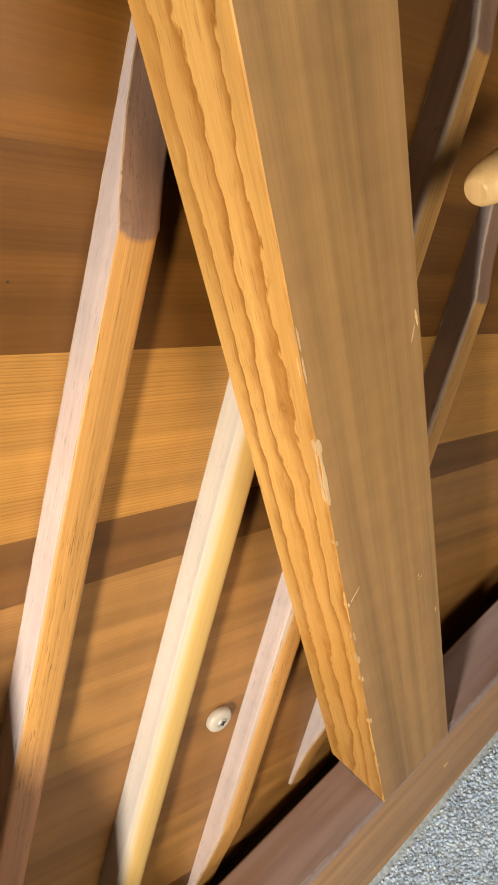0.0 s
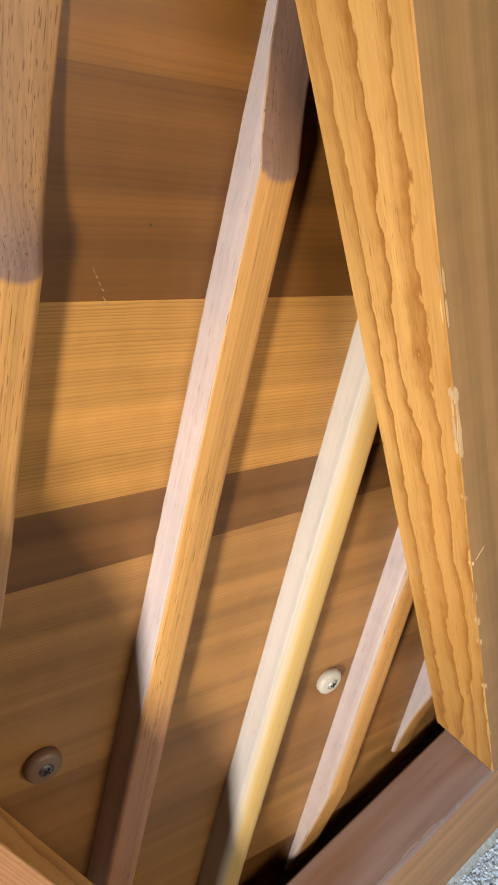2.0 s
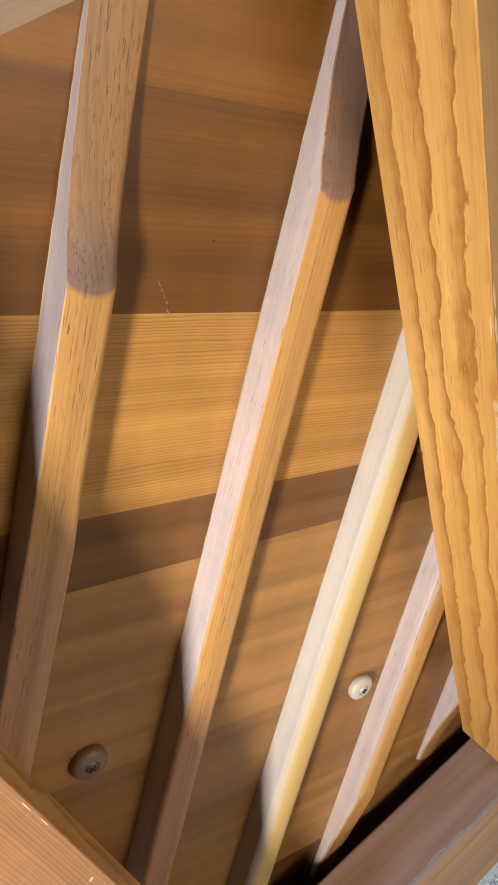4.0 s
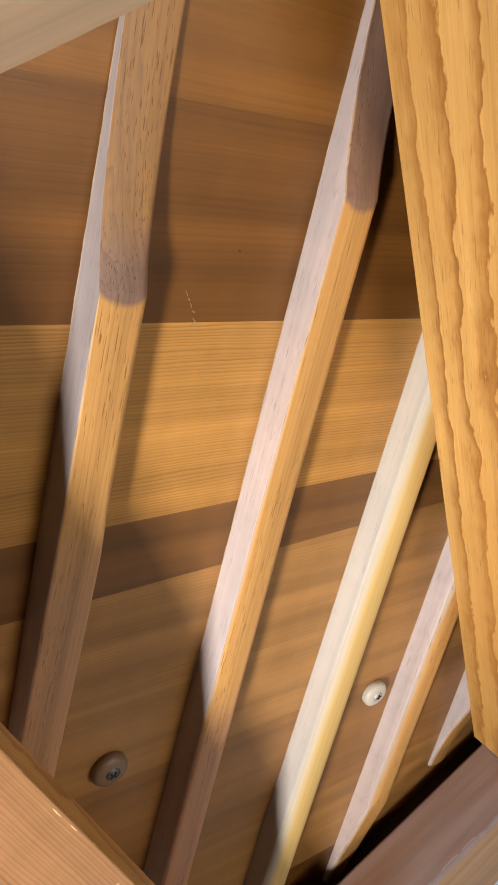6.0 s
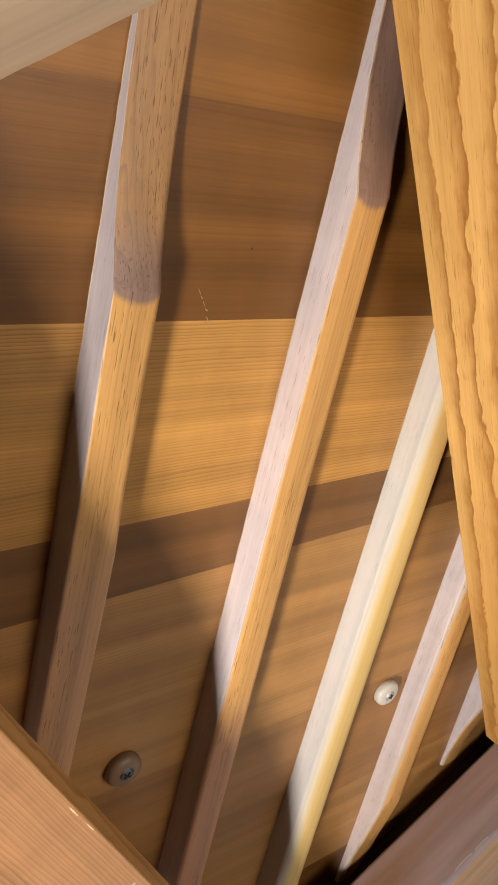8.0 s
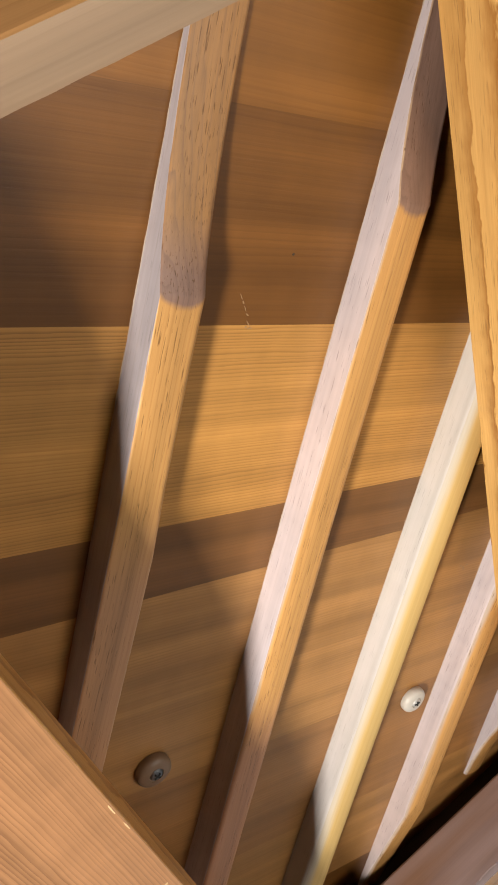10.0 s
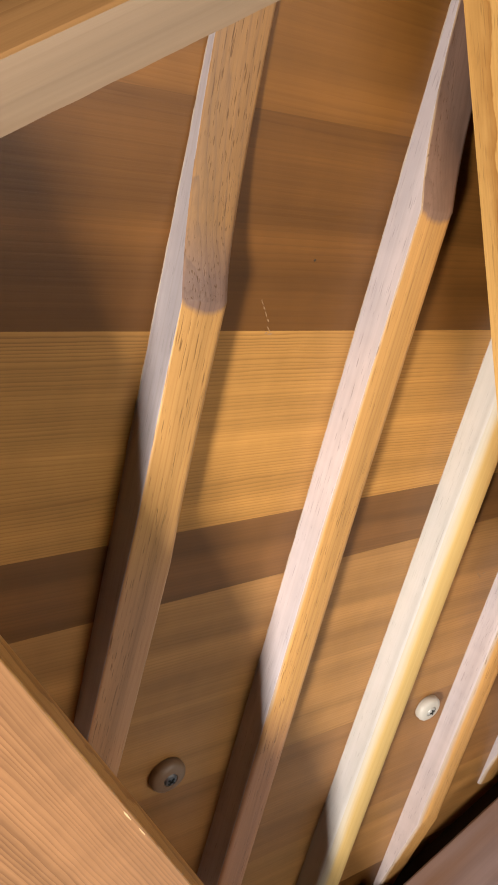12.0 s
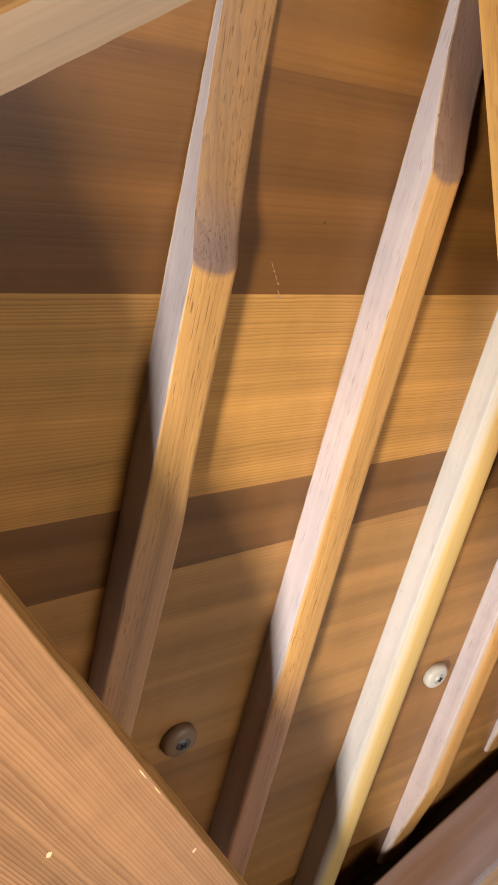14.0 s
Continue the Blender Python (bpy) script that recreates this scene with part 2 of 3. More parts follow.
BUTTON = plain("button_pale_wood", (0.46, 0.42, 0.37), 0.45)
BUTTON_BROWN = plain("button_brown_wood", (0.18, 0.108, 0.062), 0.45)
SCREW = plain("screw_steel", (0.24, 0.24, 0.25), 0.48, 1.0, 0.3, 900)
SCREW_PALE = plain("screw_nickel", (0.55, 0.53, 0.50), 0.5, 0.5, 0.3, 900)
SLOT = plain("screw_recess_shade", (0.03, 0.03, 0.03), 0.6, 0.5)
WALL = plain("painted_wall", (0.15, 0.13, 0.11), 0.8, 0, 0.1, 60)
GLUE = plain("pale_glue", (0.46, 0.37, 0.30), 0.5, 0.0, 0.5, 500)
CHIP = wood("bare_chip", (0.53, 0.37, 0.21), (0.40, 0.25, 0.12), contrast=0.3, coat=0.0, rough=0.7)


def carpet_material():
    g = Graph("carpet_grey")
    co = g.t.nodes.new("ShaderNodeTexCoord").outputs["Object"]
    n = g.noise(co, (260,) * 3, 4.0, 0.7)
    m = g.noise(co, (90,) * 3, 2.0)
    c = g.ramp(n, [(0.3, (0.22, 0.28, 0.33)), (0.5, (0.36, 0.47, 0.58)), (0.68, (0.50, 0.62, 0.76))])
    c = g.mix(g.math("MULTIPLY", m, 0.3), c, (0.42, 0.47, 0.50))
    return g.finish(c, 0.95, n, 0.6, 0.002, Sheen_Weight=0.3)


CARPET = carpet_material()


def pile_material():
    g = Graph("carpet_tufts")
    co = g.t.nodes.new("ShaderNodeTexCoord").outputs["Object"]
    isle = g.t.nodes.new("ShaderNodeNewGeometry").outputs["Random Per Island"]
    c = g.ramp(isle, [(0.0, (0.13, 0.17, 0.23)), (0.2, (0.33, 0.47, 0.68)), (0.6, (0.46, 0.64, 0.90)), (1.0, (0.66, 0.82, 0.98))])
    n = g.noise(co, (900,) * 3, 2.0)
    c = g.mix(g.math("MULTIPLY", n, 0.25), c, (0.45, 0.45, 0.42))
    return g.finish(c, 0.95, n, 0.4, 0.001, Sheen_Weight=0.2)


PILE = pile_material()

# ---- building helpers ----


def link(name, bm, mats, parent=None, label="", m=None):
    mesh = bpy.data.meshes.new(name)
    bm.normal_update()
    bm.to_mesh(mesh)
    bm.free()
    for mat in mats if isinstance(mats, (list, tuple)) else [mats]:
        mesh.materials.append(mat)
    ob = new(name, mesh)
    if parent is not None:
        ob.parent = parent
    if m is not None:
        ob.matrix_basis = m
    if label:
        ob["label"] = label
    return ob


part = link


def box_bm(x0, x1, y0, y1, z0, z1, bevel=0.0, seg=2):
    bm = bmesh.new()
    bmesh.ops.create_cube(bm, size=1.0, matrix=Matrix.Translation(((x0 + x1) / 2, (y0 + y1) / 2, (z0 + z1) / 2)) @ Matrix.Diagonal((x1 - x0, y1 - y0, z1 - z0, 1)))
    if bevel:
        bmesh.ops.bevel(bm, geom=bm.edges[:], offset=bevel, segments=seg, affect="EDGES", profile=0.5)
    return bm


def loft(rings, closed=True):
    """A skin over rings of points, capped at both ends."""
    bm = bmesh.new()
    rows = [[bm.verts.new(p) for p in ring] for ring in rings]
    n = len(rows[0])
    for a, b in zip(rows, rows[1:]):
        for i in range(n):
            bm.faces.new((a[i], a[(i + 1) % n], b[(i + 1) % n], b[i]))
    bm.faces.new(rows[0][::-1])
    bm.faces.new(rows[-1])
    bmesh.ops.recalc_face_normals(bm, faces=bm.faces[:])
    bm.normal_update()
    return bm


def smooth(ob, angle=35, flat_over=None):
    """Smooth shading with sharp edges over an angle; faces wider than flat_over stay flat."""
    for p in ob.data.polygons:
        p.use_smooth = flat_over is None or p.area < flat_over
    ob.data.set_sharp_from_angle(angle=radians(angle))
    return ob


def lathe(profile, n=40):
    """A turned solid: (radius, height) pairs round the z axis."""
    rings = [[(r * math.cos(2 * math.pi * i / n), r * math.sin(2 * math.pi * i / n), h) for i in range(n)] for r, h in profile]
    return loft(rings)


# ---- the room ----
FLOOR0 = 0.0


def floor_height(x, y):
    """The carpet, raised a little along the piano's foot, towards the treble end, to fit the camera's view."""
    return 0.032 * math.exp(-((x - 0.42) / 0.20) ** 2 - ((y - 0.2) / 0.16) ** 2)


def carpet():
    bm = bmesh.new()
    xs = [-0.78, -0.7, -0.55] + [-0.4 + 0.05 * i for i in range(29)] + [1.6, 2.4, 3.2]
    ys = [-1.8, -1.2, -0.7] + [-0.4 + 0.05 * i for i in range(21)] + [0.9, 1.6, 2.4]
    grid = [[bm.verts.new((x, y, floor_height(x, y))) for x in xs] for y in ys]
    for j in range(len(ys) - 1):
        for i in range(len(xs) - 1):
            bm.faces.new((grid[j][i], grid[j][i + 1], grid[j + 1][i + 1], grid[j + 1][i])).smooth = True
    return tagged(link("floor", bm, CARPET), "pale grey short-pile carpet speckled with beige", "floor", kind="structure")


carpet()


def boxes_bm(*many):
    bm = bmesh.new()
    for dims in many:
        other = box_bm(*dims)
        mesh = bpy.data.meshes.new("piece")
        other.to_mesh(mesh)
        other.free()
        bm.from_mesh(mesh)
        bpy.data.meshes.remove(mesh)
    return bm


# unseen walls added; dark to cut bounced light, openings cut for the lamps
for name, dims in (("wall_north", (-0.86, 3.3, 2.4, 2.5, 0, 2.5)), ("wall_east", (3.2, 3.3, -1.8, 2.4, 0, 2.5))):
    tagged(link(name, box_bm(*dims), WALL), "unseen dark taupe wall", "wall", kind="structure")
bm = boxes_bm((-0.86, -0.76, -1.8, -0.34, 0, 2.5), (-0.86, -0.76, -0.13, 2.4, 0, 2.5), (-0.86, -0.76, -0.34, -0.13, 0, 0.73), (-0.86, -0.76, -0.34, -0.13, 0.98, 2.5))
tagged(link("wall_west", bm, WALL), "unseen dark taupe wall with an opening for the key lamp", "wall", kind="structure")
bm = boxes_bm((-0.86, 0.23, -1.9, -1.8, 0, 2.5), (1.27, 3.3, -1.9, -1.8, 0, 2.5), (0.23, 1.27, -1.9, -1.8, 0, 0.40), (0.23, 1.27, -1.9, -1.8, 1.44, 2.5))
tagged(link("wall_south", bm, WALL), "unseen dark taupe wall with an opening for the fill lamp", "wall", kind="structure")
tagged(link("ceiling", box_bm(-0.86, 3.3, -1.9, 2.5, 2.5, 2.6), WALL), "unseen dark taupe ceiling added to cut bounced light", "ceiling", kind="structure")

# ---- the piano's back ----
FLOOR_Z = 0.155          # height added to the back's own levels
BOARD_Y = 0.338          # rear face of the soundboard
SLOPE = radians(31.5)    # the soundboard's grain falls towards the treble
C, S = math.cos(SLOPE), math.sin(SLOPE)
X0, X1, Z0, Z1 = -0.70, 0.84, 0.075, 1.12

piano = tagged(new("upright_piano"), "back of an upright piano with ribbed soundboard, standing on carpet", "piano")
piano.location = (0, 0, 0)


def board_point(u, w, y=BOARD_Y):
    """From along and across the grain to the world."""
    return Vector((C * u + S * w, y, -S * u + C * w + FLOOR_Z))


def clip(poly, axis, limit, keep_less):
    out = []
    for p, q in zip(poly, poly[1:] + poly[:1]):
        a, b = (p[axis] <= limit) == keep_less, (q[axis] <= limit) == keep_less
        if a:
            out.append(p)
        if a != b:
            t = (limit - p[axis]) / (q[axis] - p[axis])
            out.append(tuple(p[i] + t * (q[i] - p[i]) for i in range(2)))
    return out


soundboard = part("soundboard", box_bm(X0 + 0.02, X1 - 0.02, BOARD_Y + 0.0085, BOARD_Y + 0.0125, Z0 + 0.01, Z1 - 0.01), PLANK[1], piano, "varnished spruce soundboard of glued diagonal planks")
BOARD = Matrix(((C, S, 0, 0), (0, 0, -1, BOARD_Y), (-S, C, 0, FLOOR_Z), (0, 0, 0, 1)))
SEAMS = [(-0.50, 1), (-0.40, 0), (-0.30, 1), (-0.20, 0), (-0.11, 1), (-0.02, 3), (0.072, 5), (0.117, 5), (0.19, 3), (0.266, 3), (0.353, 2), (0.395, 0), (0.502, 1), (0.601, 4), (0.72, 1), (0.80, 0), (0.90, 1), (1.0, 0), (1.10, 1), (1.2, 0), (1.32, 1)]
TAPER = {0.353: 0.042, 0.395: 0.022}     # two seams run slightly out of the grain
for (w0, kind), (w1, _) in zip(SEAMS, SEAMS[1:]):
    a0, a1 = TAPER.get(w0, 0.0), TAPER.get(w1, 0.0)
    strip = [(u, w + a * (u + 0.075)) for u, w, a in ((-1.6, w0, a0), (1.6, w0, a0), (1.6, w1, a1), (-1.6, w1, a1))]
    poly = [(C * u + S * w, -S * u + C * w + FLOOR_Z) for u, w in strip]
    for axis, limit, less in ((0, X0, False), (0, X1, True), (1, Z0, False), (1, Z1, True)):
        poly = clip(poly, axis, limit, less) if poly else poly
    if len(poly) < 3:
        continue
    mid = (w0 + w1) / 2
    loc = [(C * x - S * (z - FLOOR_Z), S * x + C * (z - FLOOR_Z) - mid) for x, z in poly]
    bm = loft([[(u, w, -0.008) for u, w in loc], [(u, w, -0.00012) for u, w in loc], [(u, w, 0.0) for u, w in loc]])
    part("plank", bm, PLANK[kind], soundboard, m=BOARD @ Matrix.Translation((0, mid, 0)))


# ribs: the bass-side edge by two stations (along, across the grain), lower and upper kink, lower and upper end
def rib(ua, wa, ub, wb, low, high, low_end, high_end, mat, width=0.025, height=0.0235, radius=0.002, far=0.004, low_height=0.003, cut=None, wrap=0.80, decay=0.065, side=RIB_SIDE, low_full=None, low_curve=1.6):
    slope = (ub - ua) / (wb - wa)
    a = board_point(ua + slope * (high - wa), high)
    ex = (board_point(ub, wb) - board_point(ua, wa)).normalized()
    ez = Vector((0, -1, 0))
    m = Matrix.Translation(a) @ Matrix((ex, ez.cross(ex), ez)).transposed().to_4x4()

    def profile(h, r, q):
        # local y points to the bass side
        pts = [(0.0, 0.0), (0.0, h - r)]
        pts += [(-r + r * math.cos(math.pi * k / 16), h - r + r * math.sin(math.pi * k / 16)) for k in range(1, 8)]
        pts += [(-r, h), (-width * 0.45, h + 0.0007), (-width + q, h)]
        pts += [(-width + q - q * math.sin(math.pi * k / 12), h - q + q * math.cos(math.pi * k / 12)) for k in range(1, 6)]
        return pts + [(-width, h - q), (-width, 0.0)]

    s0, e0, e1 = low - high, low_end - high, high_end - high
    foot = low_full or height
    st = [(e0 + (s0 - e0) * k, low_height + (foot - low_height) * k ** low_curve, min(radius, 0.003), min(far, 0.003)) for k in (0.0, 0.2, 0.4, 0.6, 0.8, 0.92)]
    st += [(s0 + 0.002, foot, radius, far)]
    st += [(s0 * (1 - k / 24), foot + (height - foot) * min(1.0, (k / 24) / 0.7) ** 0.8, radius * min(1.0, 0.35 + 1.6 * (1 - k / 24)), far) for k in range(1, 24)]
    st += [(-0.0005, height, radius * 0.35, far)]
    for k in (0.004, 0.02, 0.05, 0.09, 0.14, 0.2, 0.28, 0.38, 0.5, 0.65, 0.82, 1.0):
        h = height * (0.10 + 0.90 * math.exp(-e1 * k / decay))
        st.append((e1 * k, h, min(0.0010, h * 0.4), max(0.0008, min(far, h * 0.42))))
    bm = loft([[(x, y, z) for y, z in profile(h, r, q)] for x, h, r, q in st])
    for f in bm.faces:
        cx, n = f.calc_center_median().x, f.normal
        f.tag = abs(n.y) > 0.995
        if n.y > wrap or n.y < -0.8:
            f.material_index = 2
        elif cx < s0 and n.z > 0.5:
            f.material_index = 1
    flat = [f.tag for f in bm.faces]
    ob = smooth(part("rib", bm, [mat, cut or RIB_CUT, side], piano, "varnished spruce rib with bare sides and scalloped raw ends", m=m), 30)
    for p, q in zip(ob.data.polygons, flat):
        p.use_smooth = not q
    # squeezed-out glue along the bass-side foot
    n, rng = 420, random.Random(int(1000 * (ua + 1)))
    rings = []
    for k in range(n + 1):
        x = s0 * 0.98 + (e1 * 0.8 - s0 * 0.98) * k / n
        w = 0.0004 * (1 + 0.9 * noise.noise(Vector((x * 130, ua * 50, 0)))) * rng.uniform(0.85, 1.15)
        h = w
        rings.append([(x, -0.0003, -0.0003), (x, w, -0.0003), (x, w * 0.6, h * 0.6), (x, -0.0003, h)])
    bead = part("glue_bead", loft(rings), GLUE, ob, "hardened pale glue line")
    return ob


rib(-0.3093, 0.35, -0.2986, 0.55, 0.42, 0.523, 0.02, 0.72, RIB_BROWN_END, width=0.0258, height=0.0205, low_full=0.0218, low_curve=0.5, radius=0.0016, far=0.007, cut=RIB_BROWN_END, decay=0.050, wrap=0.88, side=RIB_SIDE_SHADED)
rib(-0.1929, 0.20, -0.1761, 0.55, 0.02, 0.571, -0.10, 0.76, RIB_SHADED_FOOT, width=0.0278, height=0.0205, low_full=0.0255, radius=0.0030, far=0.010, decay=0.052, wrap=0.93)
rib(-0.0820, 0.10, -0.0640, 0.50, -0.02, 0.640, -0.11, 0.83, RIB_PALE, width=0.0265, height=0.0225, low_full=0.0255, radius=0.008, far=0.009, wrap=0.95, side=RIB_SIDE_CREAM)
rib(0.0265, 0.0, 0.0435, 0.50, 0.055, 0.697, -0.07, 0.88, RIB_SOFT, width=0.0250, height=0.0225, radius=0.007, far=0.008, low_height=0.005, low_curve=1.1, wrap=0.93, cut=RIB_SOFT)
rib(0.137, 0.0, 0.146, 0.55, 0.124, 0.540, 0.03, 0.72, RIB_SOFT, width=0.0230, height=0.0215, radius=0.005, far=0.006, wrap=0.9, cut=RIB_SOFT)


def back_post(x0_low, x0_top, x1, y, depth, z0, z1, label, rear=POST_REAR):
    """An upright post, a little narrower at the top; local x runs up, y towards the treble, z towards the soundboard."""
    h, n = z1 - z0, 40
    rings = []
    b = 0.0006
    for k in range(n + 1):
        x = h * k / n
        left = (x0_top - x0_low) * k / n
        w = x1 - x0_low
        e = 0.0005 * noise.noise(Vector((x * 40, x0_low * 9, 0)))
        rings.append([(x, left + b + e, 0), (x, w - b, 0), (x, w, b), (x, w, depth - b), (x, w - b, depth), (x, left + b, depth), (x, left, depth - b), (x, left + e * 0.4, b + e)])
    bm = loft(rings)
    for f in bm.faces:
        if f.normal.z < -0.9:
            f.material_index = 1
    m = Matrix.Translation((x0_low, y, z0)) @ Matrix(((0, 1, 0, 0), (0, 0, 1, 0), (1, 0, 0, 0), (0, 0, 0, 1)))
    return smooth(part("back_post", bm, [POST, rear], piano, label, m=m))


SILL_TOP = 0.138
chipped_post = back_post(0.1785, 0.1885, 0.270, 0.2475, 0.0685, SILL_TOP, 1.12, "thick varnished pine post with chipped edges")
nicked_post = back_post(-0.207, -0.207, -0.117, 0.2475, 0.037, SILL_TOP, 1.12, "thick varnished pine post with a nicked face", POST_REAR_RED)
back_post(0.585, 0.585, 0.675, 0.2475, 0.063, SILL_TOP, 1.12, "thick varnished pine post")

# bottom rail on the floor
rng = random.Random(8)
rings = []
for k in range(361):
    x = X0 + (X1 - X0) * k / 360
    a, b = 0.0022 * noise.noise(Vector((x * 45, 3, 0))) + rng.uniform(-0.0006, 0.0006), 0.0016 * noise.noise(Vector((x * 60, 7, 0))) + rng.uniform(-0.0004, 0.0004)
    rings.append([(x, 0.2475, -0.01), (x, 0.2475, SILL_TOP - 0.0036 + b), (x, 0.2510 + a, SILL_TOP - 0.0006), (x, 0.2520 + a, SILL_TOP), (x, 0.304, SILL_TOP), (x, 0.306, SILL_TOP - 0.002), (x, 0.306, -0.01)])
bm = loft(rings)
for f in bm.faces:
    y = f.calc_center_median().y
    if f.normal.z > 0.3:
        f.material_index = 2 if y < 0.2518 else 1
bottom_rail = part("bottom_rail", bm, [SILL, SILL_TOP_WOOD, SILL_WORN], piano, "brown bottom rail with a purplish sheen-tinted top and worn edge")
part("glue_line", box_bm(0.1768, 0.1788, 0.2515, 0.3050, SILL_TOP - 0.001, SILL_TOP + 0.0008, 0.0004), SILL_WORN, bottom_rail, "thin greyish strip at the post's foot")
flake_at_sill = box_bm(0.2600, 0.2668, 0.2468, 0.2480, 0.0762, 0.0822, 0.0005)
part("chip", flake_at_sill, CHIP, bottom_rail, "pale torn wood chip")
# added filler; its near-black colour stands for the gap's deep shade
part("bottom_liner", box_bm(X0, X1, 0.306, 0.40, 0.0, 0.075), GAP_SHADE, piano, "added near-black filler for the shaded gap below the soundboard")
# cross rail between two posts
bm = loft([[(x, 0.275, 0.8576 + 0.0002 * noise.noise(Vector((x * 90, 0, 0)))), (x, 0.275, 0.8755), (x, 0.2762, 0.8767), (x, 0.336, 0.9120), (x, 0.336, 0.8575)] for x in [-0.117 + 0.0033 * k for k in range(91)]])
for f in bm.faces:
    if f.normal.y < -0.9:
        f.material_index = 1
part("cross_rail", bm, [RAIL, RAIL_REAR], piano, "thin varnished cross rail with a rough lower edge")


def soundboard_button(x, z, mat, label, r=0.0115, turn=20, rise=0.85, screw=SCREW):
    bm = lathe([(a, h * rise) for a, h in [(r * 0.96, 0.0), (r, 0.001), (r, 0.006), (r * 0.93, 0.0085), (r * 0.78, 0.0102), (r * 0.42, 0.0108), (r * 0.40, 0.0098), (0.0001, 0.0097)]])
    m = Matrix.Translation((x, BOARD_Y, z + FLOOR_Z)) @ Matrix.Rotation(radians(90), 4, "X") @ Matrix.Rotation(radians(turn), 4, "Z")
    b = smooth(part("soundboard_button", bm, mat, piano, label, m=m))
    smooth(part("screw", lathe([(a, h - 0.0108 * (1 - rise)) for a, h in ((r * 0.36, 0.0092), (r * 0.37, 0.0104), (r * 0.30, 0.0114), (r * 0.12, 0.0119), (0.0001, 0.0120))], 24), screw, b, "cross-head steel screw"))
    # raised near-black cross: the recess's shade given as colour
    bm = box_bm(-r * 0.22, r * 0.22, -r * 0.05, r * 0.05, 0.0112, 0.0123)
    other = box_bm(-r * 0.05, r * 0.05, -r * 0.22, r * 0.22, 0.0112, 0.0123)
    mesh = bpy.data.meshes.new("piece")
    other.to_mesh(mesh)
    bm.from_mesh(mesh)
    other.free()
    bpy.data.meshes.remove(mesh)
    part("screw_recess_shade", bm, SLOT, b, m=Matrix.Translation((0, 0, -0.0108 * (1 - rise))))


soundboard_button(-0.0995, 0.306, BUTTON_BROWN, "turned brown wooden button fixed with a steel screw", r=0.0122, rise=0.7)
soundboard_button(0.0965, 0.148, BUTTON, "turned pale wooden button fixed with a steel screw", turn=-15, rise=0.68, screw=SCREW_PALE)

# carrying bar let into the far post
bm = lathe([(0.0001, 0.0004), (0.0074, 0.0), (0.0082, 0.0003), (0.0102, 0.0030), (0.0122, 0.0085), (0.0134, 0.017), (0.0138, 0.03), (0.0138, 0.26)], 32)
smooth(part("carrying_bar", bm, DOWEL, piano, "round pale wooden carrying bar", m=Matrix.Translation((0.3470, 0.270, 0.511 + FLOOR_Z)) @ Matrix.Rotation(radians(90), 4, "Y")))


# ---- wear ----
def flake(parent, x, y, z, long, wide, normal_axis, mat=CHIP, seed=0, turn=0.0, lift=0.0):
    """A thin torn sliver of bare wood lying on a post's face, in the post's own axes."""
    rng = random.Random(seed)
    n = 17
    out = []
    for i in range(n):
        t = 2 * math.pi * i / n
        k = 0.72 + 0.34 * rng.random()
        a, b = long / 2 * k * math.cos(t), wide / 2 * (0.6 + 0.45 * rng.random()) * math.sin(t)
        a, b = a * math.cos(turn) - b * math.sin(turn), a * math.sin(turn) + b * math.cos(turn)
        out.append((a, b))
    def at(a, b, d):
        return (x + a, y + b, z - d) if normal_axis == "z" else (x + a, y - d, z + b)
    bm = loft([[at(a, b, -0.0002) for a, b in out], [at(a, b, 0.00006 + lift) for a, b in out], [at(a * 0.9, b * 0.9, 0.00012 + lift) for a, b in out]])
    part("chip", bm, mat, parent, "pale torn wood chip")


def edge_left(x):
    return 0.010 * x / 0.982


for i, (z, long, wide) in enumerate(((0.447, 0.014, 0.0052), (0.436, 0.020, 0.0026), (0.420, 0.034, 0.0040), (0.407, 0.016, 0.0034), (0.520, 0.016, 0.0018), (0.500, 0.020, 0.0016), (0.365, 0.005, 0.0020), (0.300, 0.005, 0.0020), (0.262, 0.013, 0.0018), (0.232, 0.012, 0.0028), (0.205, 0.007, 0.0022), (0.140, 0.008, 0.0030), (0.06, 0.007, 0.0022))):
    x = z + FLOOR_Z - SILL_TOP
    flake(chipped_post, x, edge_left(x) + 0.0018, 0.0, long, wide, "z", seed=i, lift=0.00007 * (i % 4))
    flake(chipped_post, x + 0.002, edge_left(x), 0.0016, long * 0.8, wide * 0.8, "y", seed=i + 30, lift=0.00007 * (i % 4))
for i, (z, y, long, wide, turn) in enumerate(((0.637, 0.0885, 0.014, 0.0018, -0.12), (0.628, 0.0850, 0.012, 0.0012, 0.35), (0.459, 0.0115, 0.013, 0.0011, 0.9), (0.414, 0.0735, 0.005, 0.0009, 1.0), (0.418, 0.0715, 0.004, 0.0007, 0.6), (0.358, 0.0865, 0.006, 0.0012, 0.1), (0.25, 0.062, 0.005, 0.0008, 0.6))):
    flake(chipped_post, z - SILL_TOP, y, 0.0, long, wide, "z", seed=i + 60, turn=turn)


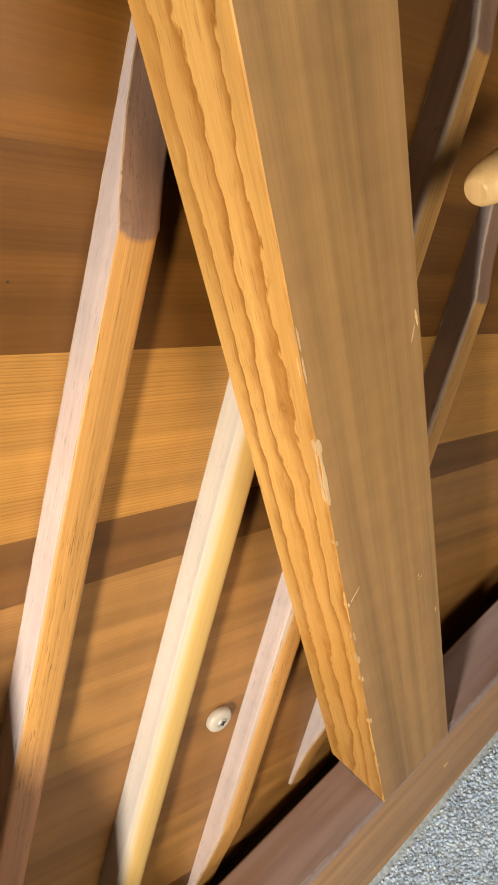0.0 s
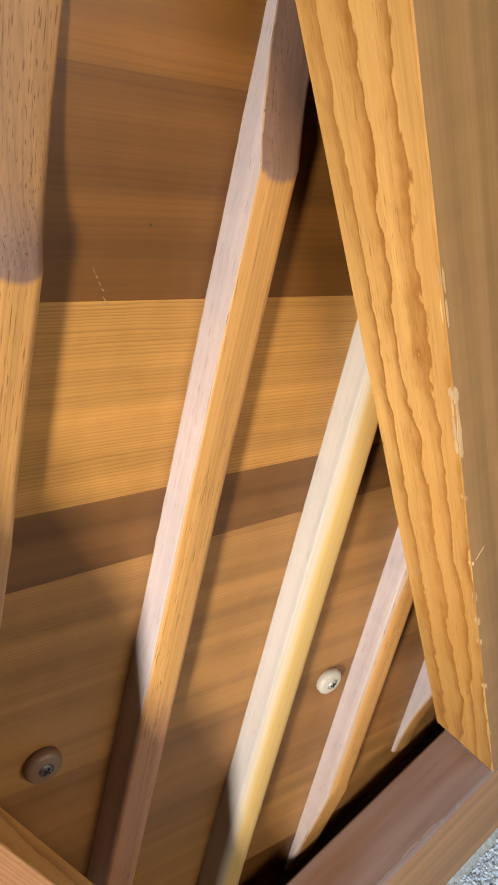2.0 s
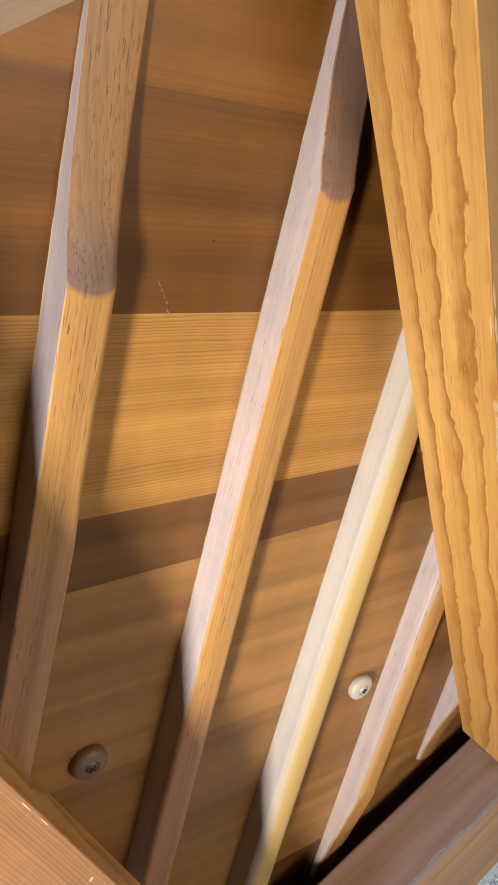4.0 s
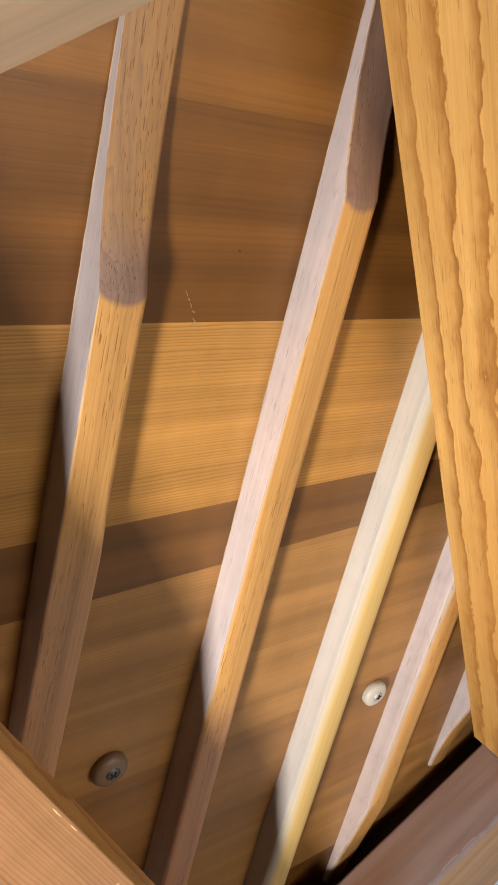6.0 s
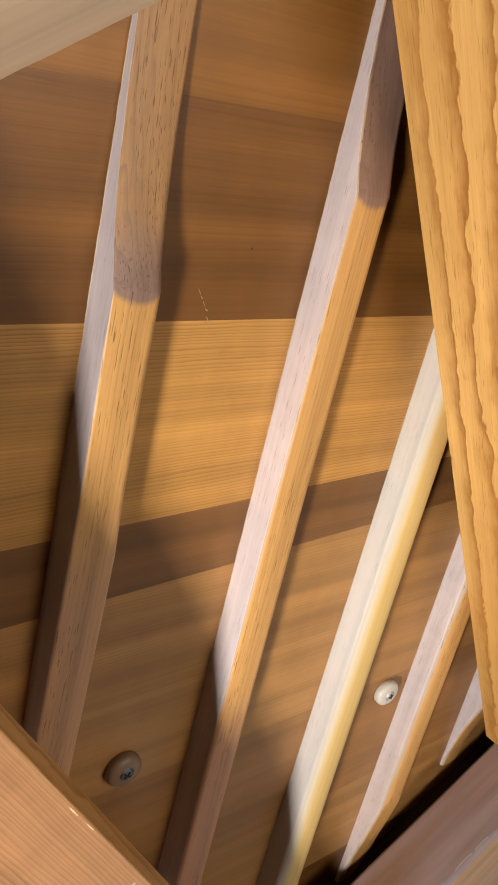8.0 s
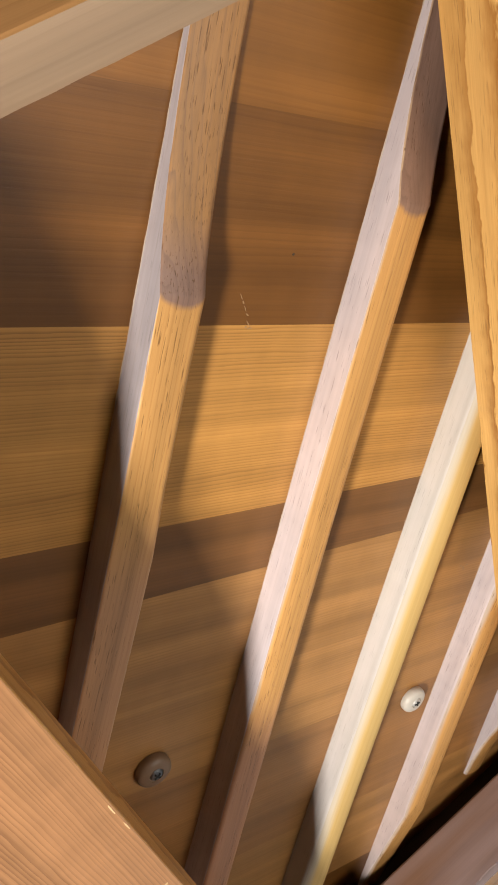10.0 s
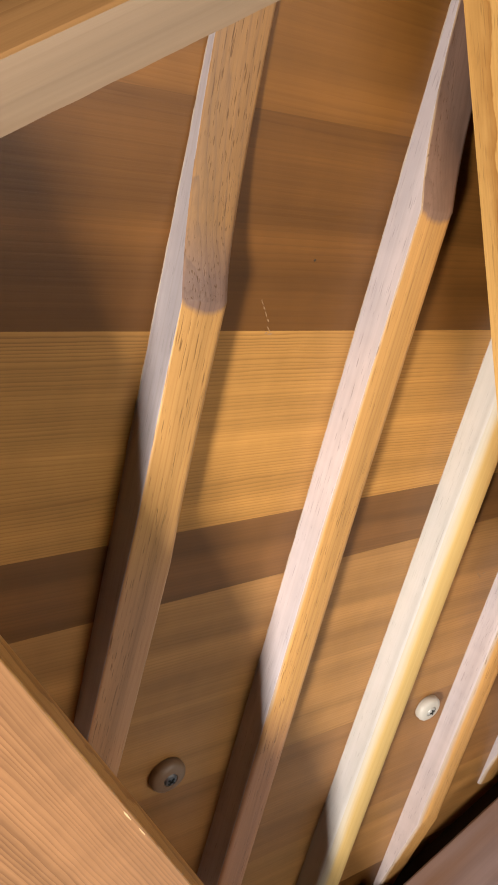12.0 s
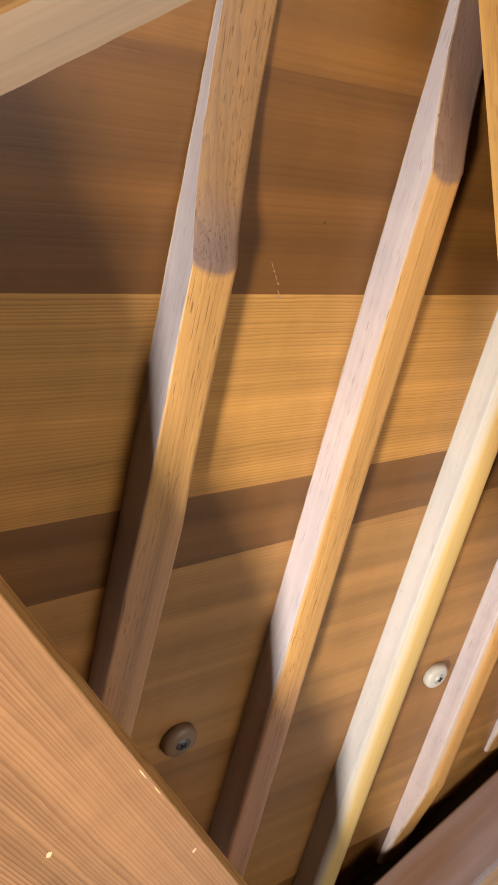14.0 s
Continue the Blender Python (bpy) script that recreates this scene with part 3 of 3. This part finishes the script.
def carpet_pile():
    """Short looped tufts beside the piano's foot."""
    rng = random.Random(4)
    verts, faces = [], []
    step = 0.0027
    for i in range(int(0.52 / step)):
        for j in range(int(0.30 / step)):
            x, y = 0.06 + i * step + rng.uniform(-0.0018, 0.0018), -0.058 + j * step + rng.uniform(-0.0018, 0.0018)
            if y > 0.246:
                continue
            z, r, h, a = floor_height(x, y), rng.uniform(0.0009, 0.0024), rng.uniform(0.0008, 0.0026), rng.random() * 6.28
            e = rng.uniform(0.0004, 0.0026)
            k = len(verts)
            for t in range(5):
                c, q = math.cos(a + t * 1.2566), math.sin(a + t * 1.2566)
                verts.append((x + r * c, y + r * q, z - 0.0005))
            for t in range(5):
                c, q = math.cos(a + t * 1.2566), math.sin(a + t * 1.2566)
                verts.append((x + r * 0.7 * c + 0.6 * e * math.cos(a), y + r * 0.7 * q + 0.6 * e * math.sin(a), z + h * 0.7))
            verts.append((x + e * math.cos(a), y + e * math.sin(a), z + h))
            for t in range(5):
                u = (t + 1) % 5
                faces += [(k + t, k + u, k + 5 + u, k + 5 + t), (k + 5 + t, k + 5 + u, k + 10)]
    mesh = bpy.data.meshes.new("carpet_pile")
    mesh.from_pydata(verts, [], faces)
    mesh.materials.append(PILE)
    for p in mesh.polygons:
        p.use_smooth = True
    return tagged(new("carpet_pile", mesh), "pale grey speckled carpet tufts", "carpet", kind="stuff")


carpet_pile()

# nicks and small marks
flake(nicked_post, 0.448, 0.0370, 0.0, 0.0045, 0.0030, "z", seed=201, turn=0.6)
flake(nicked_post, 0.368, 0.0835, 0.0, 0.0040, 0.0022, "z", seed=202, turn=0.9)
flake(nicked_post, 0.452, 0.0880, 0.0, 0.0110, 0.0008, "z", seed=203)
flake(nicked_post, 0.434, 0.0884, 0.0, 0.0090, 0.0007, "z", seed=204)


def board_mark(name, u, w, long, wide, turn, mat, label, seed):
    """A small raised speck on the soundboard, placed along and across the grain."""
    rng = random.Random(seed)
    out = []
    for i in range(9):
        t, k = 2 * math.pi * i / 9, 0.7 + 0.5 * rng.random()
        a, b = long / 2 * k * math.cos(t), wide / 2 * k * math.sin(t)
        out.append((u + a * math.cos(turn) - b * math.sin(turn), w + a * math.sin(turn) + b * math.cos(turn)))
    part(name, loft([[(a, b, -0.0002) for a, b in out], [(a, b, 0.00015) for a, b in out]]), mat, soundboard, label, m=BOARD)


def uw(x, z):
    return C * x - S * (z - FLOOR_Z), S * x + C * (z - FLOOR_Z)


DARK_DOT = plain("dark_resin", (0.03, 0.018, 0.008), 0.5)
PALE_MARK = plain("pale_scratch", (0.27, 0.165, 0.085), 0.6)
u, w = uw(0.0965, 0.727)
board_mark("resin_dot", u, w, 0.0016, 0.0013, 0.0, DARK_DOT, "tiny dark resin dot", 1)
u, w = uw(0.0625, 0.7165)
for i, (a, b, long, wide, turn) in enumerate(((-0.0030, 0.0052, 0.0030, 0.0004, -1.05), (-0.0012, 0.0022, 0.0022, 0.0007, -0.9), (0.0006, -0.0008, 0.0034, 0.0004, -1.1), (0.0026, -0.0040, 0.0018, 0.0007, -0.6),
                                                  (0.0040, -0.0085, 0.0042, 0.0005, -0.9), (0.0055, -0.0110, 0.0036, 0.0007, 0.1), (0.0030, -0.0104, 0.0016, 0.0009, 0.4))):
    board_mark("scratch", u + a, w + b, long, wide, turn, PALE_MARK, "thin pale scratch", 2 + i)
u, w = uw(0.171, 0.407)
for i, (a, b) in enumerate(((0, 0), (0.004, 0.001), (-0.003, 0.0015), (0.0015, -0.002))):
    board_mark("scratch", u + a, w + b, 0.0028, 0.0011, 0.4 * i, PALE_MARK, "small pale scuff", 10 + i)
